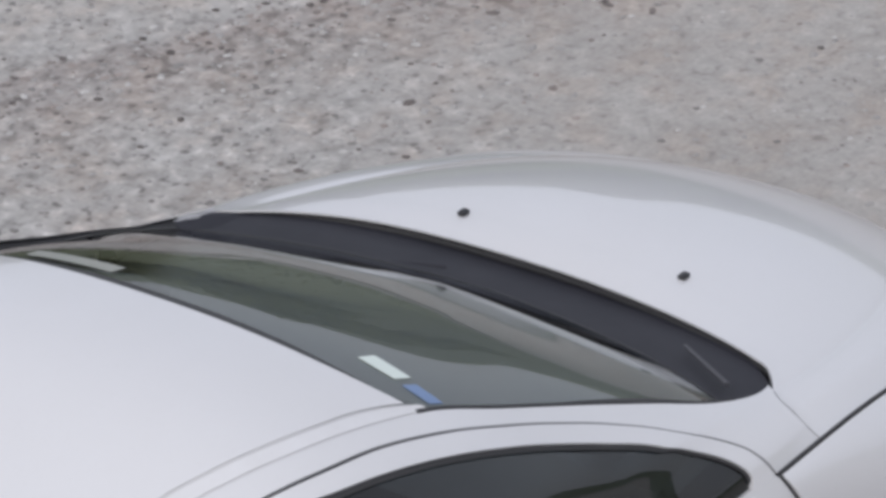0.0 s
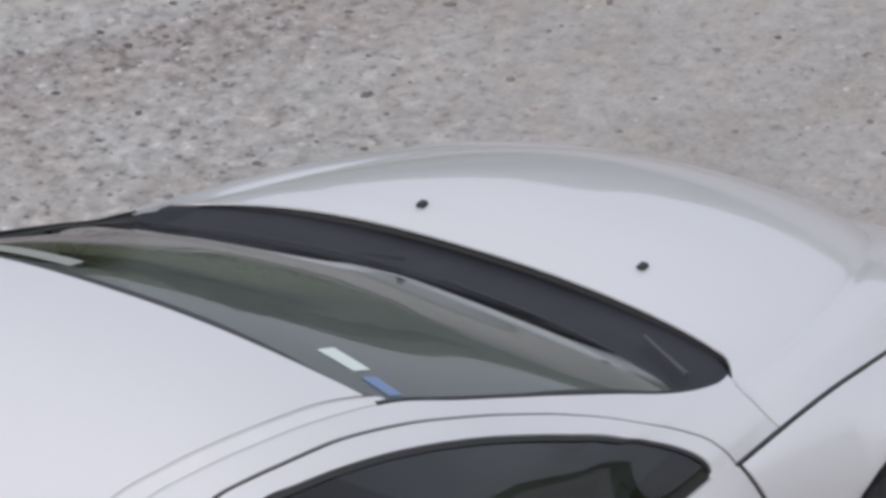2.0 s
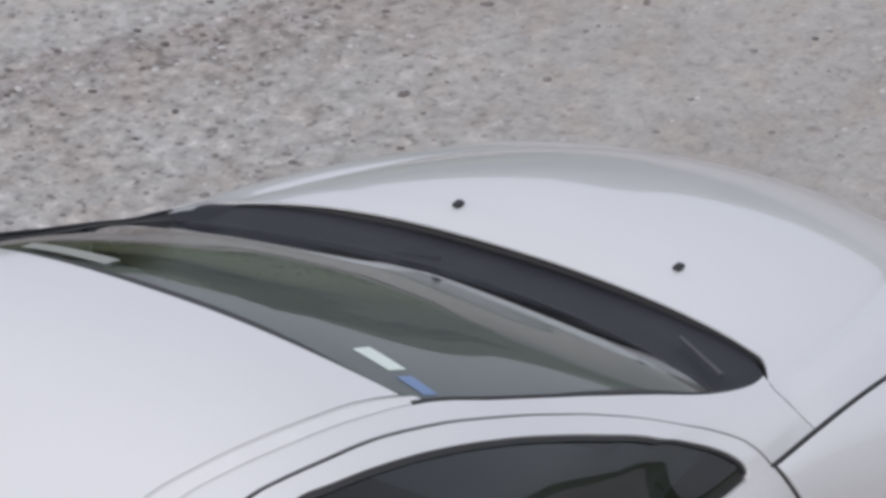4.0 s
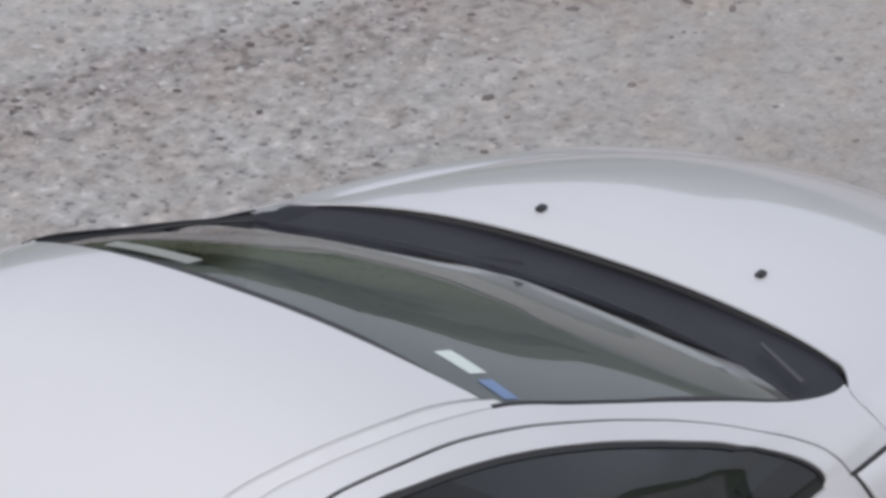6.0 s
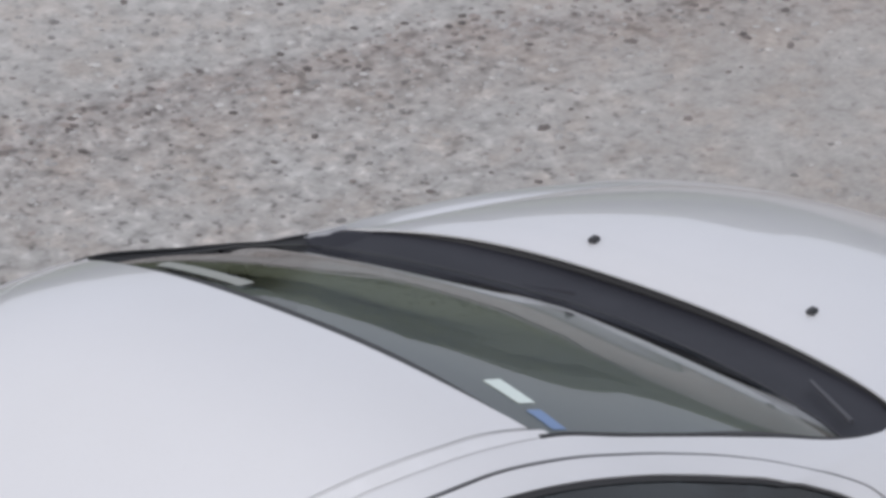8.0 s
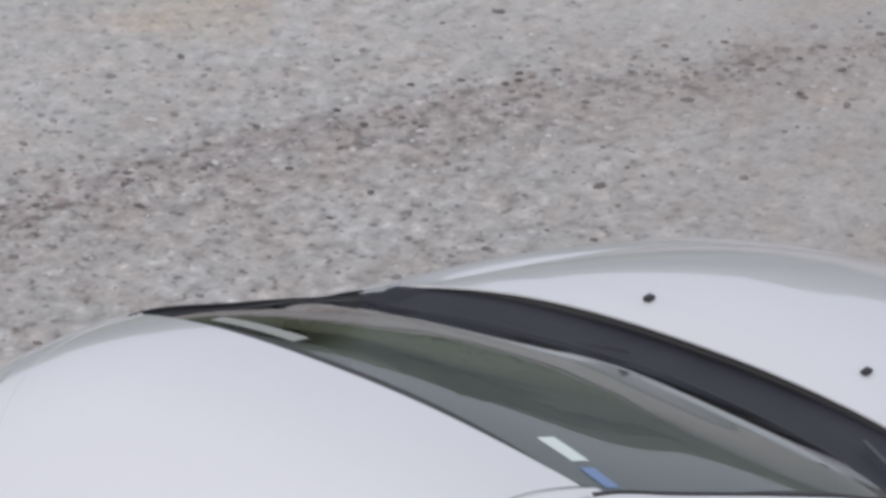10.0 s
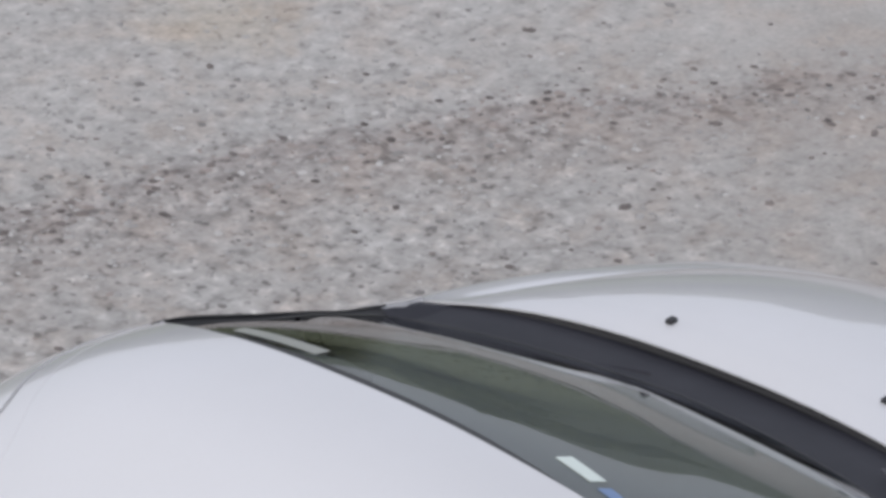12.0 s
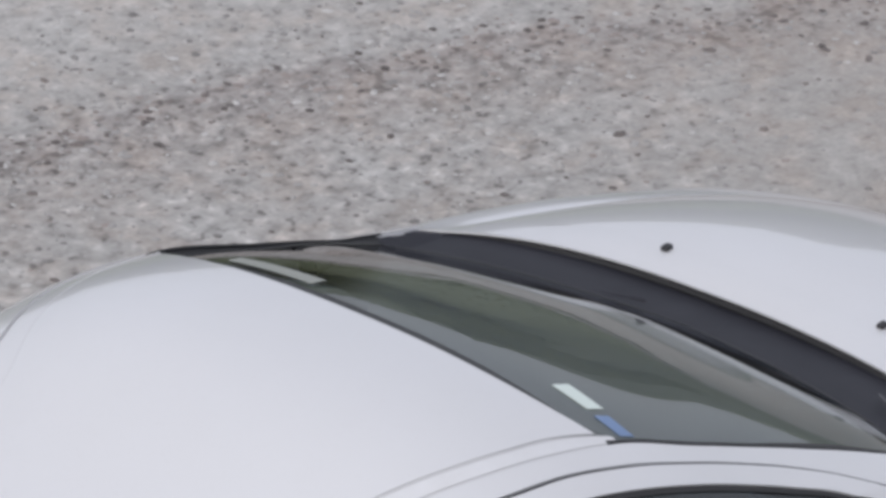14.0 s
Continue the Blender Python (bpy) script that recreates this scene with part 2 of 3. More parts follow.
DOOR_TOP = [(-1.620, 1.970), (-1.450, 0.930), (-1.200, 0.545), (-0.863, 0.398), (-0.807, 0.413), (-0.714, 0.436), (-0.563, 0.462), (-0.411, 0.496), (-0.254, 0.536), (-0.089, 0.577), (0.067, 0.628), (0.206, 0.699), (0.245, 0.728), (0.283, 0.762), (0.325, 0.853), (0.361, 0.978), (0.393, 1.144), (0.410, 1.316), (0.424, 1.513), (0.437, 1.854), (0.442, 2.0)]
PANE_TOP = [(-1.470, 1.848), (-1.360, 0.970), (-1.120, 0.605), (-0.797, 0.461), (-0.732, 0.481), (-0.618, 0.508), (-0.465, 0.542), (-0.308, 0.581), (-0.142, 0.622), (0.018, 0.673), (0.164, 0.744), (0.209, 0.784), (0.254, 0.864), (0.295, 0.970), (0.330, 1.123), (0.354, 1.319), (0.364, 1.492), (0.365, 1.702), (0.357, 1.848)]
glass_side = curve1([-0.46] + [q[0] for q in GLASS_SIDE] + [0.62], [0.425] + [q[1] for q in GLASS_SIDE] + [0.770])
rail_k = curve1([q[0] for q in RAIL_UP], [q[1] for q in RAIL_UP])


def header(y):
    return -0.483 + 0.08 * y**2 + 0.66 * y**4


def base(y):
    return 0.624 - 0.295 * y**2 - 0.049 * y**4


def hood_edge(y):
    return 0.834 - 0.1275 * y**2 - 0.51 * y**4


# the hood: a dome inside a soft crease, with shoulders that run from the crease out to the shut line
TAU = [0, 0.1, 0.2, 0.32, 0.45, 0.57, 0.68, 0.8, 0.9, 1.0]
crease = [curve1(TAU, q) for q in ([0.688, 0.79, 0.926, 1.101, 1.3, 1.474, 1.62, 1.79, 1.92, 2.0],
                                   [0.651, 0.643, 0.624, 0.583, 0.529, 0.464, 0.392, 0.296, 0.168, 0.0],
                                   [0.945, 0.923, 0.897, 0.862, 0.822, 0.778, 0.722, 0.648, 0.575, 0.508])]
shut_x = curve1(TAU, [0.633, 0.735, 0.885, 1.09, 1.34, 1.56, 1.74, 1.92, 2.04, 2.10])
dome = curve1([0, 0.2, 0.4, 0.6, 0.8, 1.0], [0.004, 0.064, 0.074, 0.056, 0.034, 0.0])


def eased(f):
    """A curve without the slight bends at its knots."""
    return lambda t: sum(f(t + q * np.minimum(0.12, np.minimum(t, 1 - t))) for q in np.linspace(-1, 1, 9)) / 9


# how the hood's rear edge rounds off towards the cowl's tip, and the shut line from there to the beading
corner = curve1([0, 0.75, 0.85, 0.91, 0.96, 1.0], [0, 0, 0.006, 0.010, -0.004, -0.0225])
recess = curve1([0, 0.2, 0.4, 0.6, 0.8, 1.0], [-0.0225, -0.0315, -0.032, -0.028, -0.017, -0.002])
crease, shut_x, dome = [eased(f) for f in crease], eased(shut_x), eased(dome)


def hood_top(t, s):
    """The dome: t runs from the cowl to the nose, s from crease to crease."""
    cx, cy, cz = (f(t) for f in crease)
    x = cx + (hood_edge(s * 0.646) - hood_edge(0.646)) * (1 - t) ** 1.5 + np.where(s < 0, corner(-s), 0) * (1 - t) ** 12
    groove = 0.0035 * np.exp(-(((1 - np.abs(s)) * cy / 0.014) ** 2)) * np.minimum(1, 8 * t)
    return np.stack(np.broadcast_arrays(x, s * cy, cz + dome(t) * (1 - s**2) - groove), -1)


def hood_shoulder(t, v, side):
    """The shoulder: v runs from the crease to the shut line."""
    cx, cy, cz = (f(t) for f in crease)
    sx = shut_x(t)
    sy, sz = belt_y(sx), belt_z(sx)
    bulge = (0.014 + 0.008 * t) * (0.506 - np.sqrt((v - 0.5) ** 2 + 0.0064)) / 0.426
    return np.stack(np.broadcast_arrays(cx + (sx - cx) * v + (recess(v) if side < 0 else 0) * (1 - t) ** 12, side * (cy + (sy - cy) * v + 0.5 * bulge), cz + (sz - cz) * v + bulge - 0.0035 * np.exp(-((v * (sy - cy) / 0.014) ** 2)) * np.minimum(1, 8 * t)), -1)


def thing(name, label, category, group="", at=(0, 0, 0)):
    ob = new(name)
    ob.location = at
    ob.empty_display_size = 0.2
    return tagged(ob, label, category, group)


car = thing("car", "white rounded hatchback car with black cowl, parked on gravel", "car")

# roof
s = np.linspace(-1, 1, 61)[None, :]
v = np.linspace(0, 1, 60)[:, None]


def roof_points(k_edge=1.0, lift=0.0, front=0.0, rear=-1.3):
    x = rear + (header(0.53 * np.abs(s) ** 0.83) - front - rear) * v
    return skin(x, s * np.where(s > 0, min(k_edge * 1.014, 0.999), k_edge) * rail_k(x)) + np.array((0, 0, lift))


part("roof", shell(roof_points(0.985), 0.012), PAINT, car)
part("headliner", shell(roof_points(0.98, -0.03, 0.02), 0.006), LINER, car, "grey cloth headliner")

# windscreen
sw = np.linspace(-1, 1, 71)[None, :]


def glass_points(v0=0.0, v1=1.0, s0=-1.0, s1=1.0, lift=0.0, nv=70, ns=71):
    ss, vv = np.linspace(s0, s1, ns)[None, :], np.linspace(v0, v1, nv)[:, None]
    a, b = header(0.53 * np.abs(ss) ** 0.83) + 0.006, base(ss * 0.665)
    x = a + (b - a) * vv
    pts = skin(x, ss * glass_side(x) * 0.99)
    pts[..., 2] -= 0.006 + 0.014 * np.abs(ss) ** 3 * (1 - 0.5 * vv) + 0.033 * (2.5 * vv**2 - 1.5 * vv**3) + 0.065 * vv**2 * (1 - vv) - 0.022 * ss**4 * vv**2 - 0.25 * ss**2 * vv**2 * (1 - vv) + 0.09 * vv * (1 - vv) ** 2
    return pts + lift * out_of(pts)


glass = part("windscreen", shell(glass_points(), 0.005), WINDSCREEN, car, "curved green-tinted glass reflecting grass and sky", outer=69 * 70)
glass.visible_shadow = False
for n, a in (("top_border", (0.0, 0.026, -1, 1)), ("side_border", (0.0, 1.0, -1, -0.96)), ("side_border", (0.0, 1.0, 0.93, 1)), ("bottom_border", (0.994, 1.0, -1, 1))):
    part(n, shell(glass_points(*a, lift=0.0012, nv=40, ns=40), 0.0008), FRIT, glass)


for side in (-1, 1):
    edge = glass_points(s0=side * 0.985, s1=side * 0.999, ns=2)[:, 1]
    x = edge[:, 0]
    top = skin(x, side * glass_side(x)) - np.array((0, 0, 0.003))
    low = glass_points(s0=side * 0.975, s1=side * 0.98, ns=2)[:, 0]
    q = np.linspace(0, 1, 5)[None, :, None]
    part("pillar_seal", shell(top[:, None] * (1 - q) + low[:, None] * q, 0.004, (0, side * 2.0, 0.7)), SEAL_AND_SHADE, glass, "black windscreen pillar seal")


for side in (-1, 1):
    x = np.linspace(-0.40, 0.50, 12)
    part("screen_seal", shell(strip([(float(q), float(glass_side(q)) + 0.001) for q in x], [(float(q), float(glass_side(q)) - 0.006) for q in x], side, 4, 60, 0.001), 0.004), SEAL_AND_SHADE, glass, "black windscreen edge seal")


def on_glass(name, v0, v1, s0, s1, mat, label):
    part(name, shell(glass_points(v0, v1, s0, s1, 0.0025, 8, 8), 0.001), mat, glass, label)


on_glass("sticker", 0.105, 0.150, -0.758, -0.603, STICK_WHITE, "pale mint paper inspection sticker")
on_glass("sticker", 0.098, 0.137, -0.918, -0.80, STICK_BLUE, "small blue paper sticker")
# laid on the glass in place of pale interior trim behind it
on_glass("sticker", 0.050, 0.092, 0.17, 0.54, STRIP_GREY, "pale grey strip standing in for trim behind the glass")

# cowl, wipers
vc = np.linspace(0, 1, 24)[:, None]
a, b = base(sw * 0.60), hood_edge(sw * 0.635) - 0.035 * np.maximum(-sw, 0) ** 10
yc = sw * (0.640 + 0.008 * vc)
zc = 0.974 - 0.052 * vc + 0.012 * sw**2 * vc - 0.006 * np.sin(np.pi * vc)
cowl_pts = np.stack(np.broadcast_arrays(a + (b - a) * vc + 0.004, yc, zc), -1)
part("cowl", shell(cowl_pts, 0.01), COWL, car, "black plastic cowl panel below the windscreen")
# black sheet added so that no bright ground shows through below the hood
q = np.linspace(0, 1, 8)[:, None]
backing = np.stack(np.broadcast_arrays(hood_edge(sw * 0.60) - 0.28 + 0.45 * q, sw * 0.635, 0.905 - 0.03 * q + 0 * sw), -1)
part("cowl_backing", shell(backing, 0.02), SEAL_AND_SHADE, car, "black sheet added to close the gap under the hood's edge")
for side in (-1, 1):
    x = np.linspace(0.46, 0.625, 24)
    k = np.interp(x, [0.45, 0.503, 0.557, 0.605, 0.648], [0.708, 0.735, 0.748, 0.754, 0.790])
    outer = skin(x, side * k) - np.array((0, side * 0.004, 0.007))
    inner = cowl_pts[:, 0 if side < 0 else -1] - np.array((0, side * 0.004, 0.001))
    q = np.linspace(0, 1, 6)[None, :, None]
    part("cowl_end", shell(inner[:, None] * (1 - q) + outer[:, None] * q, 0.006, (0.6, 0, 0.3)), COWL, car, "black end cap of the cowl panel")
for y0, y1, pivot in ((-0.40, 0.03, (0.583, -0.597)), (0.12, 0.55, (0.72, 0.16))):
    low = 0.008 if y0 < 0 else 0.020
    line = [(base(q) + 0.012 + low, q, 0.978 - low) for q in np.linspace(y0, y1, 16)]
    blade = part("wiper", tube([(p[0], p[1], p[2] - 0.002) for p in line], 0.004, 6), COWL, car, "black wiper blade")
    end = line[8] if y0 > 0 else (0.69, -0.43, 0.962)
    part("wiper_arm", tube([(pivot[0], pivot[1], 0.974 - 0.24 * (pivot[0] - 0.60)), end], [0.006, 0.0045], 8), WIPER if y0 < 0 else COWL, blade, "dark grey wiper arm")

# hood
th = np.linspace(0, 1, 90)[:, None]
st, sv = np.sin(np.linspace(-1, 1, 81) * np.pi / 2)[None, :], np.linspace(0, 1, 16)[None, :] ** 1.5
hood_pts = np.concatenate([hood_shoulder(th, sv[:, :0:-1], -1), hood_top(th, st), hood_shoulder(th, sv[:, 1:], 1)], axis=1)
hood = part("hood", shell(hood_pts, 0.005), PAINT, car, "white domed hood with a soft crease")
# a black tube puts the gap's shade under the hood's rear edge
edge = hood_pts[0, 20:-15] + np.array((0.012, 0, -0.020))
part("hood_gap_shade", tube([tuple(q) for q in edge], 0.0105, 8), SEAL_AND_SHADE, car, "black tube for the shaded gap under the hood's edge")
for x, y in ((0.940, -0.266), (0.914, 0.250)):
    near = hood_pts[..., 0:2] - np.array((x, y))
    z = float(hood_pts[..., 2].flat[int((near**2).sum(-1).argmin())]) + 0.004
    jet = part("washer_jet", rounded_box((0.024, 0.018, 0.011), (x, y, z), 0.004), JET, hood, "black washer jet")
    part("nozzle", rounded_box((0.006, 0.008, 0.004), (x - 0.011, y, z + 0.003), 0.001, segments=1), SEAL_AND_SHADE, jet)

# seams, mouldings, side frames, doors
for side in (-1, 1):
    q, w = np.linspace(0, 1, 14)[None, :, None], np.linspace(-0.03, 0.03, 4)[:, None, None]
    row = hood_shoulder(np.zeros((1, 14)), q[..., 0], side)
    part("inner_panel", shell(row + w * np.array((1.0, 0, -0.15)) - np.array((0, side * 0.004, 0.007 if side < 0 else 0.025)), 0.004), GAP, car)
    line = [(q, side * (float(belt_y(q)) + 0.003), float(belt_z(q)) + 0.001) for q in np.linspace(0.438, 1.9, 60)]
    part("fender_beading", tube(line, 0.0040, 8), SEAL_AND_SHADE, car, "black rubber beading along the fender")
    part("roof_moulding", shell(strip(RAIL_UP, RAIL_LOW, side, 6, 80, -0.001, (0.07, 0.07) if side < 0 else (-0.03, -0.15)), 0.004), MOULD if side < 0 else PAINT, car, "white roof gutter moulding")
    part("gutter", shell(strip(RAIL_UP, RAIL_LOW, side, 6, 80, -0.003, (-0.15, -0.15)), 0.003), GAP if side < 0 else PAINT, car)
    part("side_frame", shell(strip(FRAME_UP if side < 0 else FRAME_FAR, DOOR_TOP, side, 44, 160, 0.0, gap=(0.0, 0.0055)), 0.010), PAINT, car)
    part("frame_lining", shell(strip(FRAME_UP if side < 0 else FRAME_FAR, DOOR_TOP, side, 16, 100, -0.020, (0.04, 0.0)), 0.004), LINING, car, "grey frame lining")
    part("door_seal", shell(strip(DOOR_TOP, PANE_TOP, side, 6, 140, -0.010, (-0.15, 0.3)), 0.004), SEAL_AND_SHADE, car, "black rubber door seal")
    door = part("door", shell(strip(DOOR_TOP, PANE_TOP, side, 10, 140, 0.002, gap=(0.006, 0.0 if side < 0 else -0.13)), 0.012), PAINT, car, "white door with an arched window frame")
    sill = [(-1.47, 1.86), (-0.9, 1.86), (-0.4, 1.86), (0.1, 1.86), (0.22, 1.86), (0.353, 1.86)]
    ledge = [(-1.60, 1.848), (-1.0, 1.848), (-0.4, 1.848), (0.1, 1.848), (0.30, 1.848), (0.430, 1.848)]
    part("door_ledge", shell(strip(ledge, [(-1.61, 2.0), (-1.0, 2.0), (-0.4, 2.0), (0.1, 2.0), (0.30, 2.0), (0.434, 2.0)], side, 6, 60, 0.003), 0.010), PAINT, door)
    pane = part("side_window", shell(strip([(p[0], p[1] - 0.012) for p in PANE_TOP], sill, side, 16, 120, -0.008), 0.004), SIDE_GLASS, door, "dark tinted curved side window", outer=119 * 15)
    pane.visible_shadow = False
    part("window_seal", shell(strip([(p[0], p[1] - 0.006) for p in PANE_TOP[:-1]], [(p[0] - 0.009, p[1] + 0.012) for p in PANE_TOP[:-1]], side, 5, 140, -0.004), 0.003), SEAL_AND_SHADE, door)

    # lower door panel
    xd = np.linspace(0, 1, 50)[:, None]
    vd = np.linspace(0, 1, 24)[None, :]
    front = 0.441 + 0.50 * np.minimum(0.64 * vd, 0.19)
    x = -0.74 + (front + 0.74) * xd
    z = belt_z(np.minimum(x, 0.45)) + 0.001 - 0.62 * vd
    y = belt_y(np.minimum(x, 0.45)) + 0.003 + 0.040 * np.sin(np.pi * vd**0.7) - 0.05 * vd**3
    pts = np.stack(np.broadcast_arrays(x, side * y, z), -1)
    part("door_panel", shell(pts, 0.012), PAINT, door)
    # a black tube drawn for the dark gap between door and fender
    line = [(float(q[0]) + 0.004, float(q[1]) + side * 0.001, float(q[2])) for q in pts[-1]]
    part("door_gap_line", tube(line, 0.0042, 6), SEAL_AND_SHADE, door)
    part("door_handle", rounded_box((0.16, 0.025, 0.03), (-0.58, side * 0.862, 0.78), 0.01), PAINT, door)

    # fenders
    for name, xw, x0, x1, outs in (("front_fender", 1.0, 0.449, 1.98, ((0.41, 0.6, 0.8, 1.0, 1.15, 1.35, 1.65, 1.85, 2.0), (0.842, 0.850, 0.858, 0.864, 0.864, 0.858, 0.79, 0.68, 0.52))),
                                   ("rear_fender", -1.50, -0.748, -2.1, ((-2.1, -2.0, -1.85, -1.65, -1.41, -1.2, -1.0, -0.74), (0.58, 0.66, 0.76, 0.845, 0.870, 0.872, 0.868, 0.858)))):
        u = np.linspace(0, 1, 130)[:, None]
        t = np.linspace(0, 1, 30)[None, :]
        x = x0 + (x1 - x0) * u
        yo, yi, zi = curve1(*outs)(x), belt_y(x) + 0.008, belt_z(x) - 0.002
        dx = np.abs(x - xw)
        zl = np.where(dx < 0.385, 0.318 + np.sqrt(np.maximum(0.385**2 - dx**2, 0)), 0.24)
        drop = np.maximum(np.minimum(0.11, zi - zl - 0.03 - 0.65 * (yo - yi)), 0.012) if xw > 0 else np.minimum(0.15, zi - zl - 0.03)
        g = np.minimum(t / 0.6, 1) * np.pi / 2
        y = yi + (yo - yi) * np.sin(g) ** 0.8
        z = zi - drop * (1 - np.maximum(np.cos(g), 0) ** 0.92) - np.maximum(t - 0.6, 0) / 0.4 * (zi - drop - zl)
        y = y - 0.06 * (np.maximum(t - 0.6, 0) / 0.4) ** 2 * np.where(dx < 0.42, 0.2, 1.0)
        if name == "front_fender":
            z = z - 0.65 * (y - yi) * (1 - np.maximum(t - 0.6, 0) / 0.4)
            x = x + 0.50 * np.minimum(np.maximum(0.91 - z, 0), 0.19) * (1 - u) ** 6
        pts = np.stack(np.broadcast_arrays(x, side * y, z), -1)
        part(name, shell(pts, 0.010, (xw, 0, 0.2)), PAINT, car)
        # wheel well and wheel
        well = lathe([(0.37, 0), (0.392, 0.0), (0.392, 0.22), (0.05, 0.22)], 40, pose(xw, side * 0.60 if side > 0 else -0.60, 0.32, 0, 0, 0 if side < 0 else 180) @ Matrix.Translation((0, -0.22 + 0.22, 0)))
        part("wheel_well", well, UNDER, car)
        wm = pose(xw, side * 0.73, 0.318, 0, 0, 180 if side > 0 else 0)
        wheel = part("wheel", lathe([(0.02, 0.0), (0.17, 0.01), (0.195, -0.075), (0.206, -0.08), (0.206, 0.09), (0.02, 0.09)], 40, wm), ALLOY, car, "silver alloy wheel")
        part("tyre", lathe([(0.205, -0.085), (0.27, -0.10), (0.305, -0.085), (0.318, -0.05), (0.318, 0.05), (0.305, 0.085), (0.27, 0.10), (0.205, 0.085)], 48, wm, True), TYRE, wheel)
        part("hub_cap", lathe([(0.005, -0.066), (0.03, -0.064), (0.038, -0.05), (0.038, 0.0)], 20, wm), ALLOY, wheel)
        for k in range(6):
            c = radians(60 * k)
            d = [wm @ Vector((r * math.cos(c), -0.05, r * math.sin(c))) for r in (0.03, 0.12, 0.195)]
            part("spoke", tube(d, [0.030, 0.022, 0.026], 8), ALLOY, wheel)
    # running board between the fenders
    part("running_board", rounded_box((1.70, 0.16, 0.10), (-0.25, side * 0.735, 0.245), 0.03), UNDER, car)
    # lamps
    part("headlight", lathe([(0.02, 0.06), (0.08, 0.05), (0.105, 0.02), (0.11, -0.06)], 32, pose(1.86, side * 0.60, 0.452, 0, 0, -90 + side * 28) @ Matrix.Rotation(radians(32), 4, "X")), LENS, car, "round clear headlight")
    part("tail_light", lathe([(0.02, 0.05), (0.07, 0.04), (0.09, 0.01), (0.095, -0.06)], 32, pose(-2.03, side * 0.58, 0.52, 0, 0, 90 - side * 35) @ Matrix.Rotation(radians(25), 4, "X")), RED, car, "round red tail light")

# nose between the hood's edge and the bumper
nt = np.linspace(0.7, 1.0, 20)[:, None]
tip = np.concatenate([hood_shoulder(nt, 1.0, -1)[:, 0], hood_shoulder(nt[-2::-1], 1.0, 1)[:, 0]])
q = np.linspace(0, 1, 12)[:, None, None]
low = np.stack([2.09 - 0.9 * tip[:, 1] ** 2, tip[:, 1] * 1.25, 0 * tip[:, 0] + 0.36], -1)
nose = tip[None] * (1 - q) + low[None] * q + np.array((0.004, 0, -0.004)) + np.array((0.05, 0, 0)) * np.sin(np.pi * q)
nose = np.concatenate([nose[:1] - np.array((0.03, 0, 0.004)), nose])
part("nose_panel", shell(nose, 0.01), PAINT, car)

# bumpers
for name, x0, x1 in (("front_bumper", 1.45, 2.13), ("rear_bumper", -1.70, -2.16)):
    t = np.linspace(-1, 1, 60)[:, None] * np.pi / 2
    q = np.linspace(0, 1, 16)[None, :]
    x = x0 + (x1 - x0) * np.cos(t) ** 0.7 * (1 - 0.12 * (2 * q - 1) ** 2)
    y = 0.80 * np.sin(t) * (1 - 0.03 * (2 * q - 1) ** 2) + 0 * q
    z = 0.43 - 0.22 * q + 0 * t
    part(name, shell(np.stack(np.broadcast_arrays(x, y, z), -1), 0.02, (0, 0, 0.3)), PAINT, car)

# tail: hatch with its window, quarter panels
hk = curve1([-2.12, -1.9, -1.75, -1.64, -1.45, -1.3], [0.90, 0.86, 0.80, 0.70, 0.47, 0.335])
s1 = np.linspace(-1, 1, 50)[None, :]
v1 = np.linspace(0, 1, 30)[:, None]
x = -1.305 - 0.805 * v1 + 0 * s1
hatch = part("hatch", shell(skin(x, s1 * hk(x)), 0.014), PAINT, car, "white sloping hatch")
x = -1.36 - 0.34 * v1 + 0 * s1
bow = np.maximum(1 - np.abs(2 * v1 - 1) ** 4, 0.002) ** 0.25
part("rear_window", shell(skin(x, s1 * hk(x) * 0.84 * bow) + np.array((-0.002, 0, 0.004)), 0.003), FRIT, hatch, "dark curved rear window")
for side in (-1, 1):
    u = np.linspace(0, 1, 30)[:, None]
    t = np.linspace(0, 1, 16)[None, :]
    x = -1.655 - 0.455 * u + 0 * t
    top = skin(x, side * (hk(x) + 0.02))
    low = np.stack([x, side * belt_y(x), belt_z(x)], -1)
    quarter = top * (1 - t[..., None]) + low * t[..., None]
    part("quarter_panel", shell(quarter - 0.004 * out_of(quarter), 0.01), PAINT, car)
edge = skin(-2.105, np.linspace(-2, 2, 60))
q = np.linspace(0, 1, 12)[:, None, None]
low = np.stack([-2.12 + 0.25 * edge[:, 1] ** 2, edge[:, 1] * 1.05, 0 * edge[:, 0] + 0.36], -1)
tail = edge[None] * (1 - q) + low[None] * q - np.array((0.03, 0, 0)) * np.sin(np.pi * q)
part("rear_panel", shell(tail, 0.012), PAINT, car)
part("underbody", rounded_box((3.6, 1.20, 0.10), (0.05, 0, 0.25), 0.04), UNDER, car)

# inside of the cabin
part("cabin_floor", rounded_box((2.5, 1.36, 0.06), (-0.45, 0, 0.33), 0.02), CARPET, car)
for side in (-1, 1):
    part("door_trim", rounded_box((2.3, 0.05, 0.50), (-0.50, side * 0.675, 0.57), 0.02), DASH, car)
part("bulkhead", rounded_box((0.06, 1.34, 0.57), (0.63, 0, 0.615), 0.02), CARPET, car)
part("rear_bulkhead", rounded_box((0.06, 1.2, 0.45), (-1.62, 0, 0.58), 0.02), CARPET, car)
dx = np.linspace(0, 1, 26)[:, None]
dy = np.linspace(-1, 1, 40)[None, :]
x = 0.12 + (base(dy * 0.66) - 0.006 - 0.12) * dx
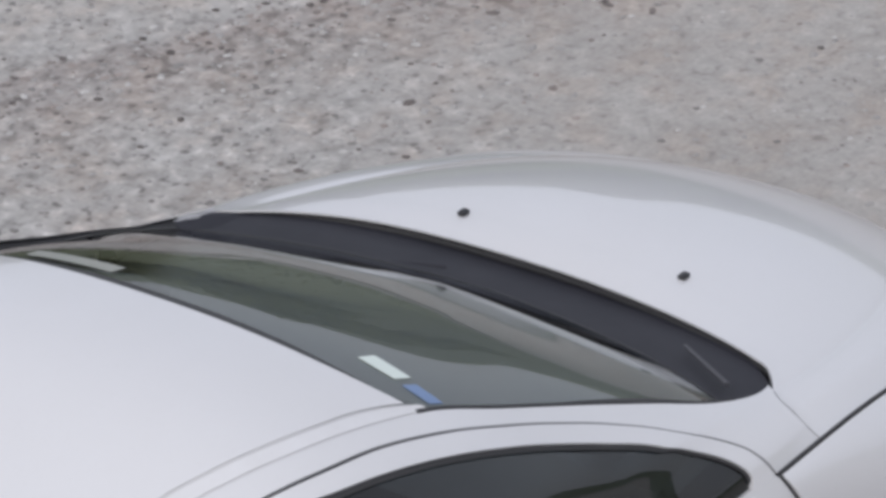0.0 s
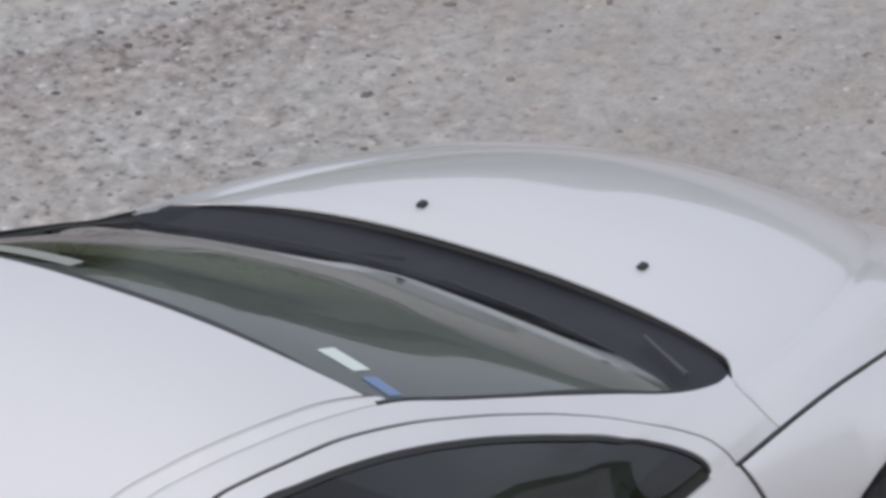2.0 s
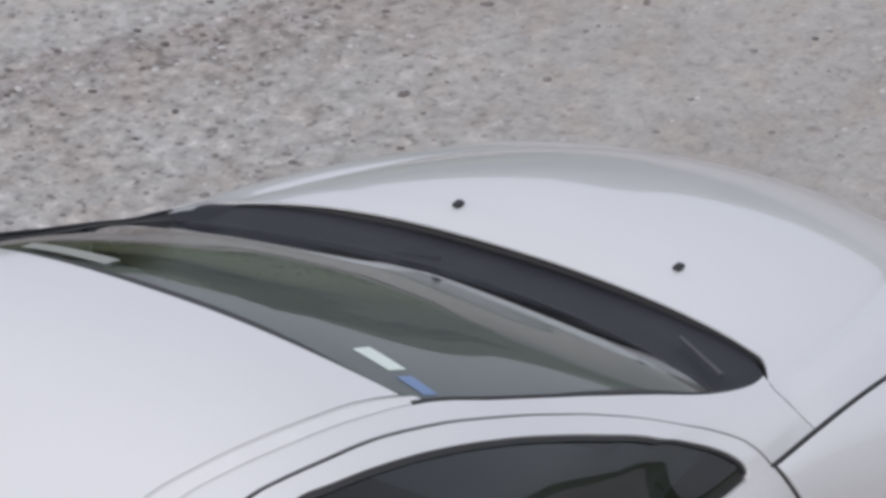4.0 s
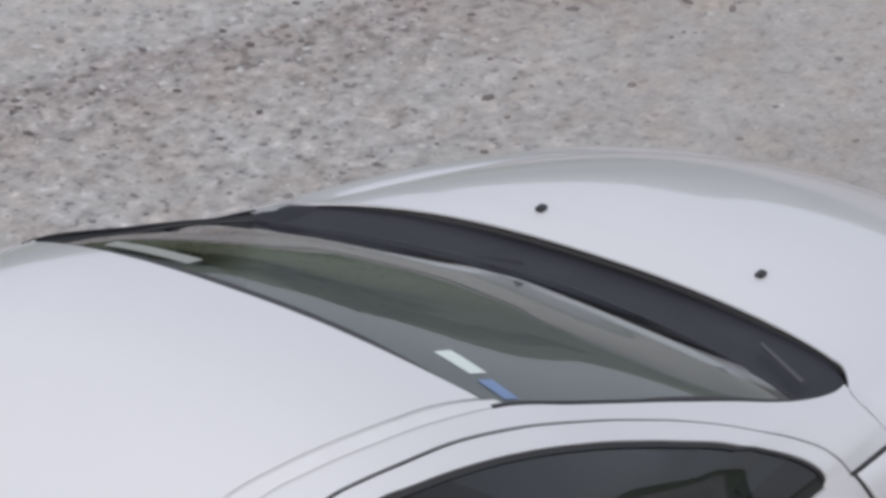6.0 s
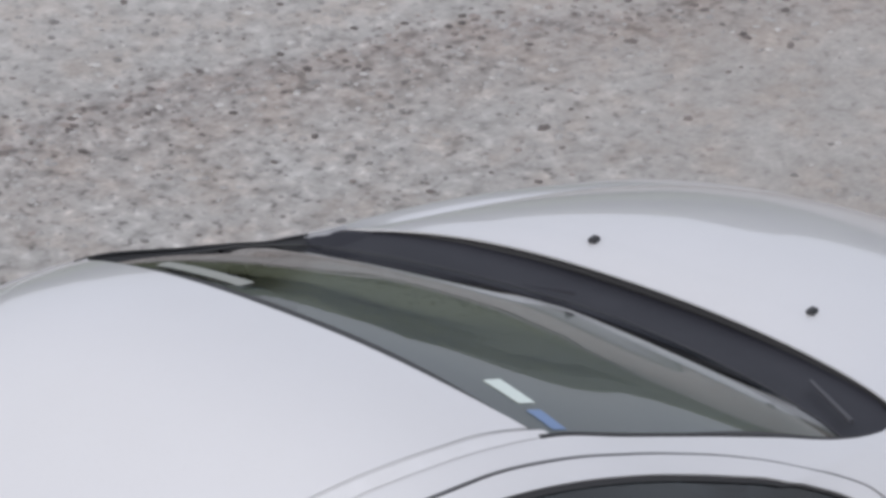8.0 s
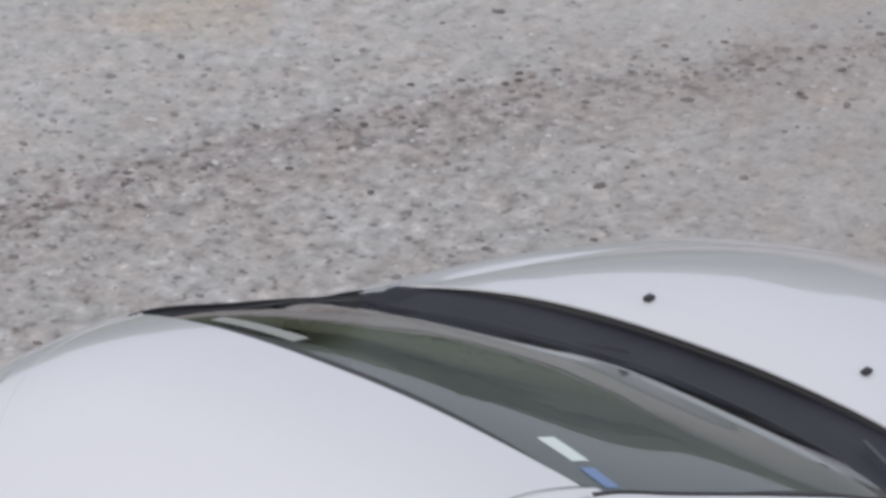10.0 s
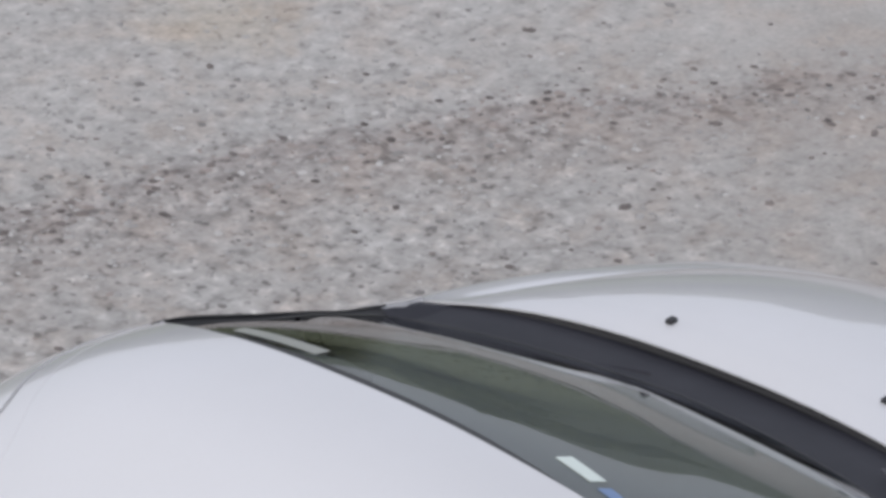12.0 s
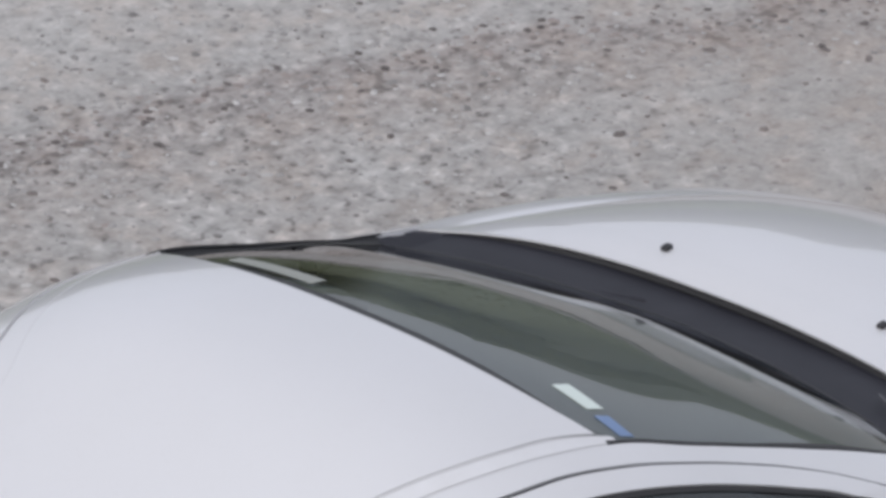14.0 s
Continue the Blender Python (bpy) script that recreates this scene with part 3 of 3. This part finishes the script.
z = 0.93 + 0.036 * dx + 0.030 * np.sin(np.pi * dx) - 0.12 * np.maximum(0.2 - dx, 0) * 5 + 0.03 * np.exp(-((dy - 0.5) / 0.25) ** 2) * (1 - dx)
part("dashboard", shell(np.stack(np.broadcast_arrays(x, dy * 0.69, z), -1), 0.05), DASH, car, "grey deep dashboard")
for side in (-1, 1):
    part("pillar_trim", tube([(-0.34, side * 0.46, 1.315), (-0.1, side * 0.52, 1.19), (0.2, side * 0.55, 1.02), (0.42, side * 0.54, 0.86)], [0.02, 0.026, 0.028, 0.02], 10), TRIM, car, "light grey pillar trim")
wheel_at = pose(-0.02, 0.34, 0.86, 0, -62, 0)
ring = [wheel_at @ Vector((0.18 * math.cos(k), 0.18 * math.sin(k), 0)) for k in np.linspace(0, 2 * math.pi, 33)]
steer = part("steering_wheel", tube(ring, 0.014, 10), FABRIC, car, "dark steering wheel")
part("hub", tube([wheel_at @ Vector((0, 0, 0.03)), wheel_at @ Vector((0, 0, -0.12))], [0.06, 0.05], 12), FABRIC, steer)
for k in (0, 2.1, 4.2):
    part("spoke", tube([wheel_at @ Vector((0, 0, 0.0)), wheel_at @ Vector((0.18 * math.cos(k), 0.18 * math.sin(k), 0))], 0.014, 6), FABRIC, steer)
for y in (-0.35, 0.35):
    seat = part("front_seat", rounded_box((0.50, 0.48, 0.16), (-0.35, y, 0.50), 0.06), FABRIC, car, "dark grey cloth seat")
    part("backrest", rounded_box((0.14, 0.48, 0.60), (-0.66, y, 0.83), 0.06, (0, -14, 0)), FABRIC, seat)
    part("headrest", rounded_box((0.10, 0.26, 0.17), (-0.76, y, 1.22), 0.045, (0, -10, 0)), FABRIC, seat)
    part("headrest_post", tube([(-0.745, y - 0.05, 1.05), (-0.76, y - 0.05, 1.18)], 0.006, 6), CHROME, seat)
    part("headrest_post", tube([(-0.745, y + 0.05, 1.05), (-0.76, y + 0.05, 1.18)], 0.006, 6), CHROME, seat)
rear = part("rear_seat", rounded_box((0.45, 1.15, 0.16), (-1.15, 0, 0.52), 0.06), FABRIC, car, "dark grey cloth rear bench")
part("backrest", rounded_box((0.14, 1.15, 0.5), (-1.42, 0, 0.78), 0.06, (0, -18, 0)), FABRIC, rear)

# ---- ground ----
GROUND = material("pale_gravel", (0.35, 0.33, 0.31), 0.95)
n, l, b = nodes_of(GROUND)
vec = coords(GROUND)
sep = n.new("ShaderNodeSeparateXYZ")
l.new(vec, sep.inputs[0])


def sum_of(a, p, b):
    """a * p + b, of sockets or numbers."""
    x = n.new("ShaderNodeMath")
    x.operation = "MULTIPLY_ADD"
    for value, socket in zip((a, p, b), x.inputs):
        if isinstance(value, (int, float)):
            socket.default_value = value
        else:
            l.new(value, socket)
    return x.outputs[0]


fine = noise_of(GROUND, vec, 70, 2.0, 0.5)
mid = noise_of(GROUND, vec, 19, 2.0, 0.5)
grit = noise_of(GROUND, vec, 31, 1.0, 0.5)
blot = noise_of(GROUND, vec, 3.2, 4.0, 0.6)
tint = noise_of(GROUND, vec, 6.5, 3.0, 0.55)
wide = noise_of(GROUND, vec, 1.1, 3.0, 0.55)
# the worn brown band of an old wheel track, with paler and smoother gravel beyond it
bend = sum_of(sep.outputs["X"], 0.12, -0.1)
line = sum_of(bend, sep.outputs["X"], sep.outputs["Y"])
line = sum_of(noise_of(GROUND, vec, 3.5, 5.0, 0.7), 0.5, sum_of(line, 1.0, -2.86 - 0.25))
line = sum_of(line, 0.5, 0.5)
calm = ramp_of(GROUND, line, [(0.53, (0, 0, 0)), (0.66, (1, 1, 1))])
worn = ramp_of(GROUND, line, [(0.34, (0, 0, 0)), (0.46, (1, 1, 1)), (0.52, (1, 1, 1)), (0.58, (0, 0, 0))])
# loose at most places, trodden flat and browner towards the front
flat = ramp_of(GROUND, sum_of(wide, 0.9, sum_of(sep.outputs["Y"], -0.4, sum_of(sep.outputs["X"], 0.4, -0.55))), [(0.15, (0, 0, 0)), (0.6, (1, 1, 1))])
c1 = ramp_of(GROUND, mid, [(0.25, (0.25, 0.24, 0.232)), (0.42, (0.365, 0.352, 0.342)), (0.58, (0.43, 0.415, 0.404)), (0.75, (0.56, 0.544, 0.53))])
c1 = mix_of(GROUND, sum_of(calm, 0.42, 0.0), c1, (0.397, 0.384, 0.373))
c = mix_of(GROUND, sum_of(flat, 0.6, 0.0), c1, (0.392, 0.370, 0.352))
c2 = ramp_of(GROUND, grit, [(0.28, (0.42, 0.41, 0.41)), (0.37, (0.88, 0.88, 0.88)), (0.45, (1.0, 1.0, 1.0)), (0.62, (1.03, 1.03, 1.03)), (0.74, (1.30, 1.29, 1.28))])
c = mix_of(GROUND, sum_of(calm, -0.35, sum_of(flat, -0.5, 0.9)), c, mix_of(GROUND, 1.0, c, c2, "MULTIPLY"))
c = mix_of(GROUND, 1.0, c, ramp_of(GROUND, fine, [(0.3, (0.90, 0.90, 0.90)), (0.7, (1.08, 1.08, 1.08))]), "MULTIPLY")
c = mix_of(GROUND, 1.0, c, ramp_of(GROUND, tint, [(0.36, (1.02, 0.972, 0.93)), (0.5, (1.0, 0.992, 0.978)), (0.64, (0.985, 0.992, 0.985))]), "MULTIPLY")
c = mix_of(GROUND, 1.0, c, ramp_of(GROUND, blot, [(0.34, (0.93, 0.925, 0.92)), (0.5, (1.0, 1.0, 1.0)), (0.66, (1.06, 1.06, 1.06))]), "MULTIPLY")
dark = ramp_of(GROUND, noise_of(GROUND, vec, 23, 2.0, 0.5), [(0.36, (0.60, 0.575, 0.575)), (0.46, (1.0, 0.99, 0.99)), (0.62, (1.04, 1.02, 1.02))])
c = mix_of(GROUND, sum_of(worn, 0.8, 0.0), c, mix_of(GROUND, 1.0, c, dark, "MULTIPLY"))
band = ramp_of(GROUND, line, [(0.26, (1.0, 1.0, 1.0)), (0.36, (0.965, 0.945, 0.935)), (0.46, (0.92, 0.90, 0.89)), (0.51, (0.84, 0.815, 0.81)), (0.55, (1.0, 1.0, 1.0)), (0.70, (1.10, 1.10, 1.10))])
c = mix_of(GROUND, 1.0, c, band, "MULTIPLY")
# a faint ochre stain on the paler gravel
near = n.new("ShaderNodeVectorMath")
near.operation = "DISTANCE"
l.new(vec, near.inputs[0])
near.inputs[1].default_value = (2.85, 2.98, 0)
stain = ramp_of(GROUND, sum_of(tint, 0.5, sum_of(near.outputs["Value"], 1.6, -0.05)), [(0.28, (1.04, 0.985, 0.90)), (0.62, (1.0, 1.0, 1.0))])
c = mix_of(GROUND, 1.0, c, stain, "MULTIPLY")
l.new(c, b.inputs["Base Color"])
bump_of(GROUND, mid, 0.5, 0.010)
bm = bmesh.new()
ring = [0.0, 6.0, 14.0, 40.0, 120.0, 500.0, 2500.0]
prev = None
for r in ring[1:]:
    cur = [bm.verts.new((r * math.cos(a), r * math.sin(a), 0)) for a in np.linspace(0, 2 * math.pi, 48, endpoint=False)]
    if prev is None:
        bm.faces.new(cur)
    else:
        for k in range(48):
            bm.faces.new((prev[k], cur[k], cur[(k + 1) % 48], prev[(k + 1) % 48]))
    prev = cur
me = bpy.data.meshes.new("ground")
bm.to_mesh(me)
bm.free()
me.materials.append(GROUND)
tagged(new("ground", me), "pale grey compacted gravel ground with brown patches", "ground", kind="structure")


def scatter(name, count, mat, label, category, region, size, flat, seed, keep=None):
    """Many small stones or bits lying on the ground, in one mesh."""
    rng = np.random.default_rng(seed)
    base_v = np.array([(1, 0, 0), (0.3, 0.9, 0.05), (-0.8, 0.6, 0), (-0.8, -0.55, 0.05), (0.35, -0.95, 0), (0.15, 0.1, 1.0), (0, 0, -0.4)], float)
    base_f = [(0, 1, 5), (1, 2, 5), (2, 3, 5), (3, 4, 5), (4, 0, 5), (1, 0, 6), (2, 1, 6), (3, 2, 6), (4, 3, 6), (0, 4, 6)]
    verts, faces = [], []
    while len(verts) < count:
        x, y = rng.uniform(region[0], region[1]), rng.uniform(region[2], region[3])
        if keep and rng.random() > keep(x, y):
            continue
        r = size[0] + (size[1] - size[0]) * rng.random() ** 2.5
        a = rng.uniform(0, 2 * math.pi)
        sc = base_v * (r * rng.uniform(0.8, 1.5), r, r * flat * rng.uniform(0.7, 1.3)) * rng.uniform(0.75, 1.25, (7, 1))
        rot = np.array([[math.cos(a), -math.sin(a), 0], [math.sin(a), math.cos(a), 0], [0, 0, 1]])
        verts.append(sc @ rot.T + (x, y, r * flat * 0.15))
    for i in range(count):
        faces += [tuple(7 * i + k for k in f) for f in base_f]
    me = bpy.data.meshes.new(name)
    me.from_pydata(np.concatenate(verts).tolist(), [], faces)
    me.materials.append(mat)
    return tagged(new(name, me), label, category, kind="stuff")


def island_material(name, stops, rough):
    m = material(name, (0.3, 0.3, 0.3), rough)
    n, l, b = nodes_of(m)
    geo = n.new("ShaderNodeNewGeometry")
    l.new(ramp_of(m, geo.outputs["Random Per Island"], stops), b.inputs["Base Color"])
    return m


def track(x, y):
    """How near a place is to the worn brown band that crosses the gravel."""
    return math.exp(-((y - (2.36 - 0.5 * (x - 2.5) - 0.12 * (x - 2.5) ** 2)) / 0.13) ** 2)


STONE = island_material("gravel_stone", [(0.0, (0.20, 0.19, 0.185)), (0.15, (0.32, 0.308, 0.30)), (0.85, (0.42, 0.406, 0.395)), (1.0, (0.54, 0.527, 0.515))], 0.9)
LITTER = island_material("brown_litter", [(0.0, (0.10, 0.088, 0.085)), (0.4, (0.20, 0.175, 0.165)), (1.0, (0.36, 0.315, 0.295))], 0.9)


def rough(x, y):
    """Loose stones lie in drifts, with worn places between them."""
    return min(1.0, max(0.12, 0.55 + 1.1 * noise.noise((x * 1.3, y * 1.3, 2.0)) - 0.30 * min(1.0, max(0.0, x - y - 0.6))))


scatter("gravel", 8000, STONE, "loose small grey gravel stones on the ground", "gravel", (0.7, 4.4, -0.4, 4.2), (0.004, 0.013), 0.45, 3, rough)
scatter("litter", 1100, LITTER, "brown and dark bits of leaf litter on gravel", "leaf litter", (0.5, 4.6, -0.6, 4.4), (0.005, 0.015), 0.35, 5, lambda x, y: 0.035 + 0.9 * track(x, y))

# ---- grass verge ahead of the car ----
GRASS = material("rough_grass", (0.18, 0.20, 0.10), 0.9)
n, l, b = nodes_of(GRASS)
vec = coords(GRASS)
c = mix_of(GRASS, noise_of(GRASS, vec, 0.8), (0.135, 0.168, 0.105), (0.215, 0.238, 0.165))
l.new(mix_of(GRASS, noise_of(GRASS, vec, 14), c, (0.165, 0.178, 0.108)), b.inputs["Base Color"])


def verge(a):
    """How far off the grass begins, by direction."""
    g = math.degrees(a)
    return float(np.interp(g, [-180, -60, 8, 19, 21, 23.3, 25.8, 29, 34, 40, 100, 140, 180], [32, 22, 40, 34, 21.4, 10.9, 6.7, 5.4, 4.9, 5.1, 6.2, 26, 32]))


def bank(x, y):
    """The height of the grass bank that rises behind the verge."""
    a, r = math.atan2(y, x), math.hypot(x, y)
    q = min(max((r - verge(a) - 1.0) / 9.0, 0.0), 1.0)
    rise = np.interp(math.degrees(a), [-180, -20, 10, 15, 18, 20, 22, 25, 33, 37, 42, 70, 180], [1.5, 1.5, 2.5, 3.2, 3.6, 3.8, 4.1, 4.4, 4.4, 3.4, 2.5, 2.0, 1.5])
    return float(q * q * (3 - 2 * q) * (1.3 + (verge(a) + 10.0) * math.tan(radians(rise))))


rng = np.random.default_rng(8)
verts, faces = [], []
ang = np.radians(np.linspace(-180, 180, 271))
rad = np.linspace(0, 1, 40)
for i, a in enumerate(ang):
    r0 = verge(a)
    for q in rad:
        r = r0 + (400 - r0) * q**2.4
        verts.append((r * math.cos(a), r * math.sin(a), 0.012 + 0.25 * q + bank(r * math.cos(a), r * math.sin(a))))
for i in range(270):
    for j in range(39):
        k = i * 40 + j
        faces.append((k, k + 1, k + 41, k + 40))
for _ in range(14000):
    a = radians(rng.uniform(-40, 115))
    r = verge(a) + 0.1 + 14 * rng.random() ** 1.4
    x, y, h, e = r * math.cos(a), r * math.sin(a), rng.uniform(0.04, 0.14), rng.uniform(0, math.pi)
    g = bank(x, y)
    k = len(verts)
    verts += [(x - 0.03 * math.cos(e), y - 0.03 * math.sin(e), g), (x + 0.03 * math.cos(e), y + 0.03 * math.sin(e), g), (x + rng.normal(0, 0.04), y + rng.normal(0, 0.04), g + h)]
    faces.append((k, k + 1, k + 2))
me = bpy.data.meshes.new("grass")
me.from_pydata(verts, [], faces)
me.materials.append(GRASS)
tagged(new("grass", me), "rough green grass verge beyond the gravel", "grass", kind="stuff")

# ---- low kerb between the gravel and the grass ----
KERB = dusty("pale_kerb_stone", (0.46, 0.45, 0.43), (0.25, 0.24, 0.21), 0.4, 0.9, scale=6)
# a darker strip on the kerb's gravel side
DARK_EDGE = dusty("dark_edge", (0.09, 0.082, 0.066), (0.16, 0.15, 0.12), 0.5, 0.95, scale=9)
for name, mat, label, gap, wide, high in (("kerb", KERB, "low pale stone kerb along the grass", 0.02, 0.14, 0.05), ("dark_strip", DARK_EDGE, "dark strip along the kerb", 0.165, 0.12, 0.02)):
    ang = np.radians(np.linspace(17.2, 100, 160))
    rim = [np.array([((verge(a) - gap - q) * math.cos(a), (verge(a) - gap - q) * math.sin(a), h) for a in ang]) for q, h in ((0, -0.02), (0, high), (wide * 0.2, high * 1.15), (wide * 0.8, high * 1.15), (wide, high * 0.9), (wide, -0.02))]
    bm = bmesh.new()
    rows = [[bm.verts.new(p) for p in r] for r in rim]
    for u, w in zip(rows, rows[1:] + rows[:1]):
        for k in range(len(ang) - 1):
            bm.faces.new((u[k], w[k], w[k + 1], u[k + 1]))
    for k in (0, len(ang) - 1):
        bm.faces.new([r[k] for r in rows])
    bmesh.ops.recalc_face_normals(bm, faces=bm.faces[:])
    me = bpy.data.meshes.new(name)
    bm.to_mesh(me)
    bm.free()
    me.materials.append(mat)
    tagged(new(name, finish(me)), label, "kerb" if name == "kerb" else "soil", kind="structure")

# ---- shrubs on the bank, seen in the windscreen ----
LEAF = island_material("green_leaves", [(0.0, (0.09, 0.105, 0.045)), (0.5, (0.165, 0.185, 0.085)), (1.0, (0.24, 0.25, 0.13))], 0.7)
n, l, b = nodes_of(LEAF)
thin, both = n.new("ShaderNodeBsdfTranslucent"), n.new("ShaderNodeMixShader")
thin.inputs["Color"].default_value = (0.20, 0.26, 0.10, 1)
both.inputs[0].default_value = 0.35
l.new(b.outputs[0], both.inputs[1])
l.new(thin.outputs[0], both.inputs[2])
l.new(both.outputs[0], n["Material Output"].inputs["Surface"])
BARK = dusty("bark", (0.07, 0.06, 0.045), (0.12, 0.11, 0.09), 0.5, 0.9, scale=12)


def shrub(at, height, seed):
    rng = np.random.default_rng(seed)
    t = thing("shrub", "green leafy shrub with a short brown stem on the grass bank", "shrub", "shrubs on the grass bank", at)
    bm = tube([(0, 0, 0), (0.05, 0.02, height * 0.2), (0.0, 0.08, height * 0.45), (0.08, 0.0, height * 0.8)], [0.16, 0.12, 0.09, 0.03], 8)
    tips = []
    for k in range(9):
        a, e = rng.uniform(0, 2 * math.pi), rng.uniform(0.2, 0.9)
        z0 = height * rng.uniform(0.18, 0.6)
        tip = (math.cos(a) * height * 0.38 * math.cos(e), math.sin(a) * height * 0.38 * math.cos(e), z0 + height * 0.36 * math.sin(e))
        tube([(0, 0.03, z0), tuple(0.5 * q + (0, 0, z0 * 0.5)[i] for i, q in enumerate(tip)), tip], [0.05, 0.035, 0.012], 6, bm)
        tips.append(tip)
    part("trunk", bm, BARK, t)
    verts, faces = [], []
    low = [(0.7 * math.cos(q), 0.7 * math.sin(q), 0.45) for q in np.linspace(0, 5.2, 6)]
    for c in tips * 3 + low + [(0, 0, height * 0.85), (0, 0, height * 0.6)] * 3:
        cc = np.array(c) + rng.normal(0, height * 0.05, 3)
        for _ in range(230):
            q = cc + rng.normal(0, height * 0.085, 3)
            q[2] = max(q[2], 0.15)
            u, w = rng.normal(0, 1, 3), rng.normal(0, 1, 3)
            u, w = u / np.linalg.norm(u) * 0.09, w / np.linalg.norm(w) * 0.065
            i = len(verts)
            verts += [q - u, q + w, q + u, q - w]
            faces.append((i, i + 1, i + 2, i + 3))
    me = bpy.data.meshes.new("crown")
    me.from_pydata([tuple(p) for p in verts], [], faces)
    me.materials.append(LEAF)
    cr = new("crown", me)
    cr.parent = t
    return t


for k in range(9):
    a = radians(23.5 + 4.1 * k)
    r = verge(a) + 4.2 + 0.6 * math.sin(k * 2.3)
    g = bank(r * math.cos(a), r * math.sin(a))
    shrub((r * math.cos(a), r * math.sin(a), g - 0.05), 1.15 + 0.2 * math.sin(k * 1.7), 40 + k)
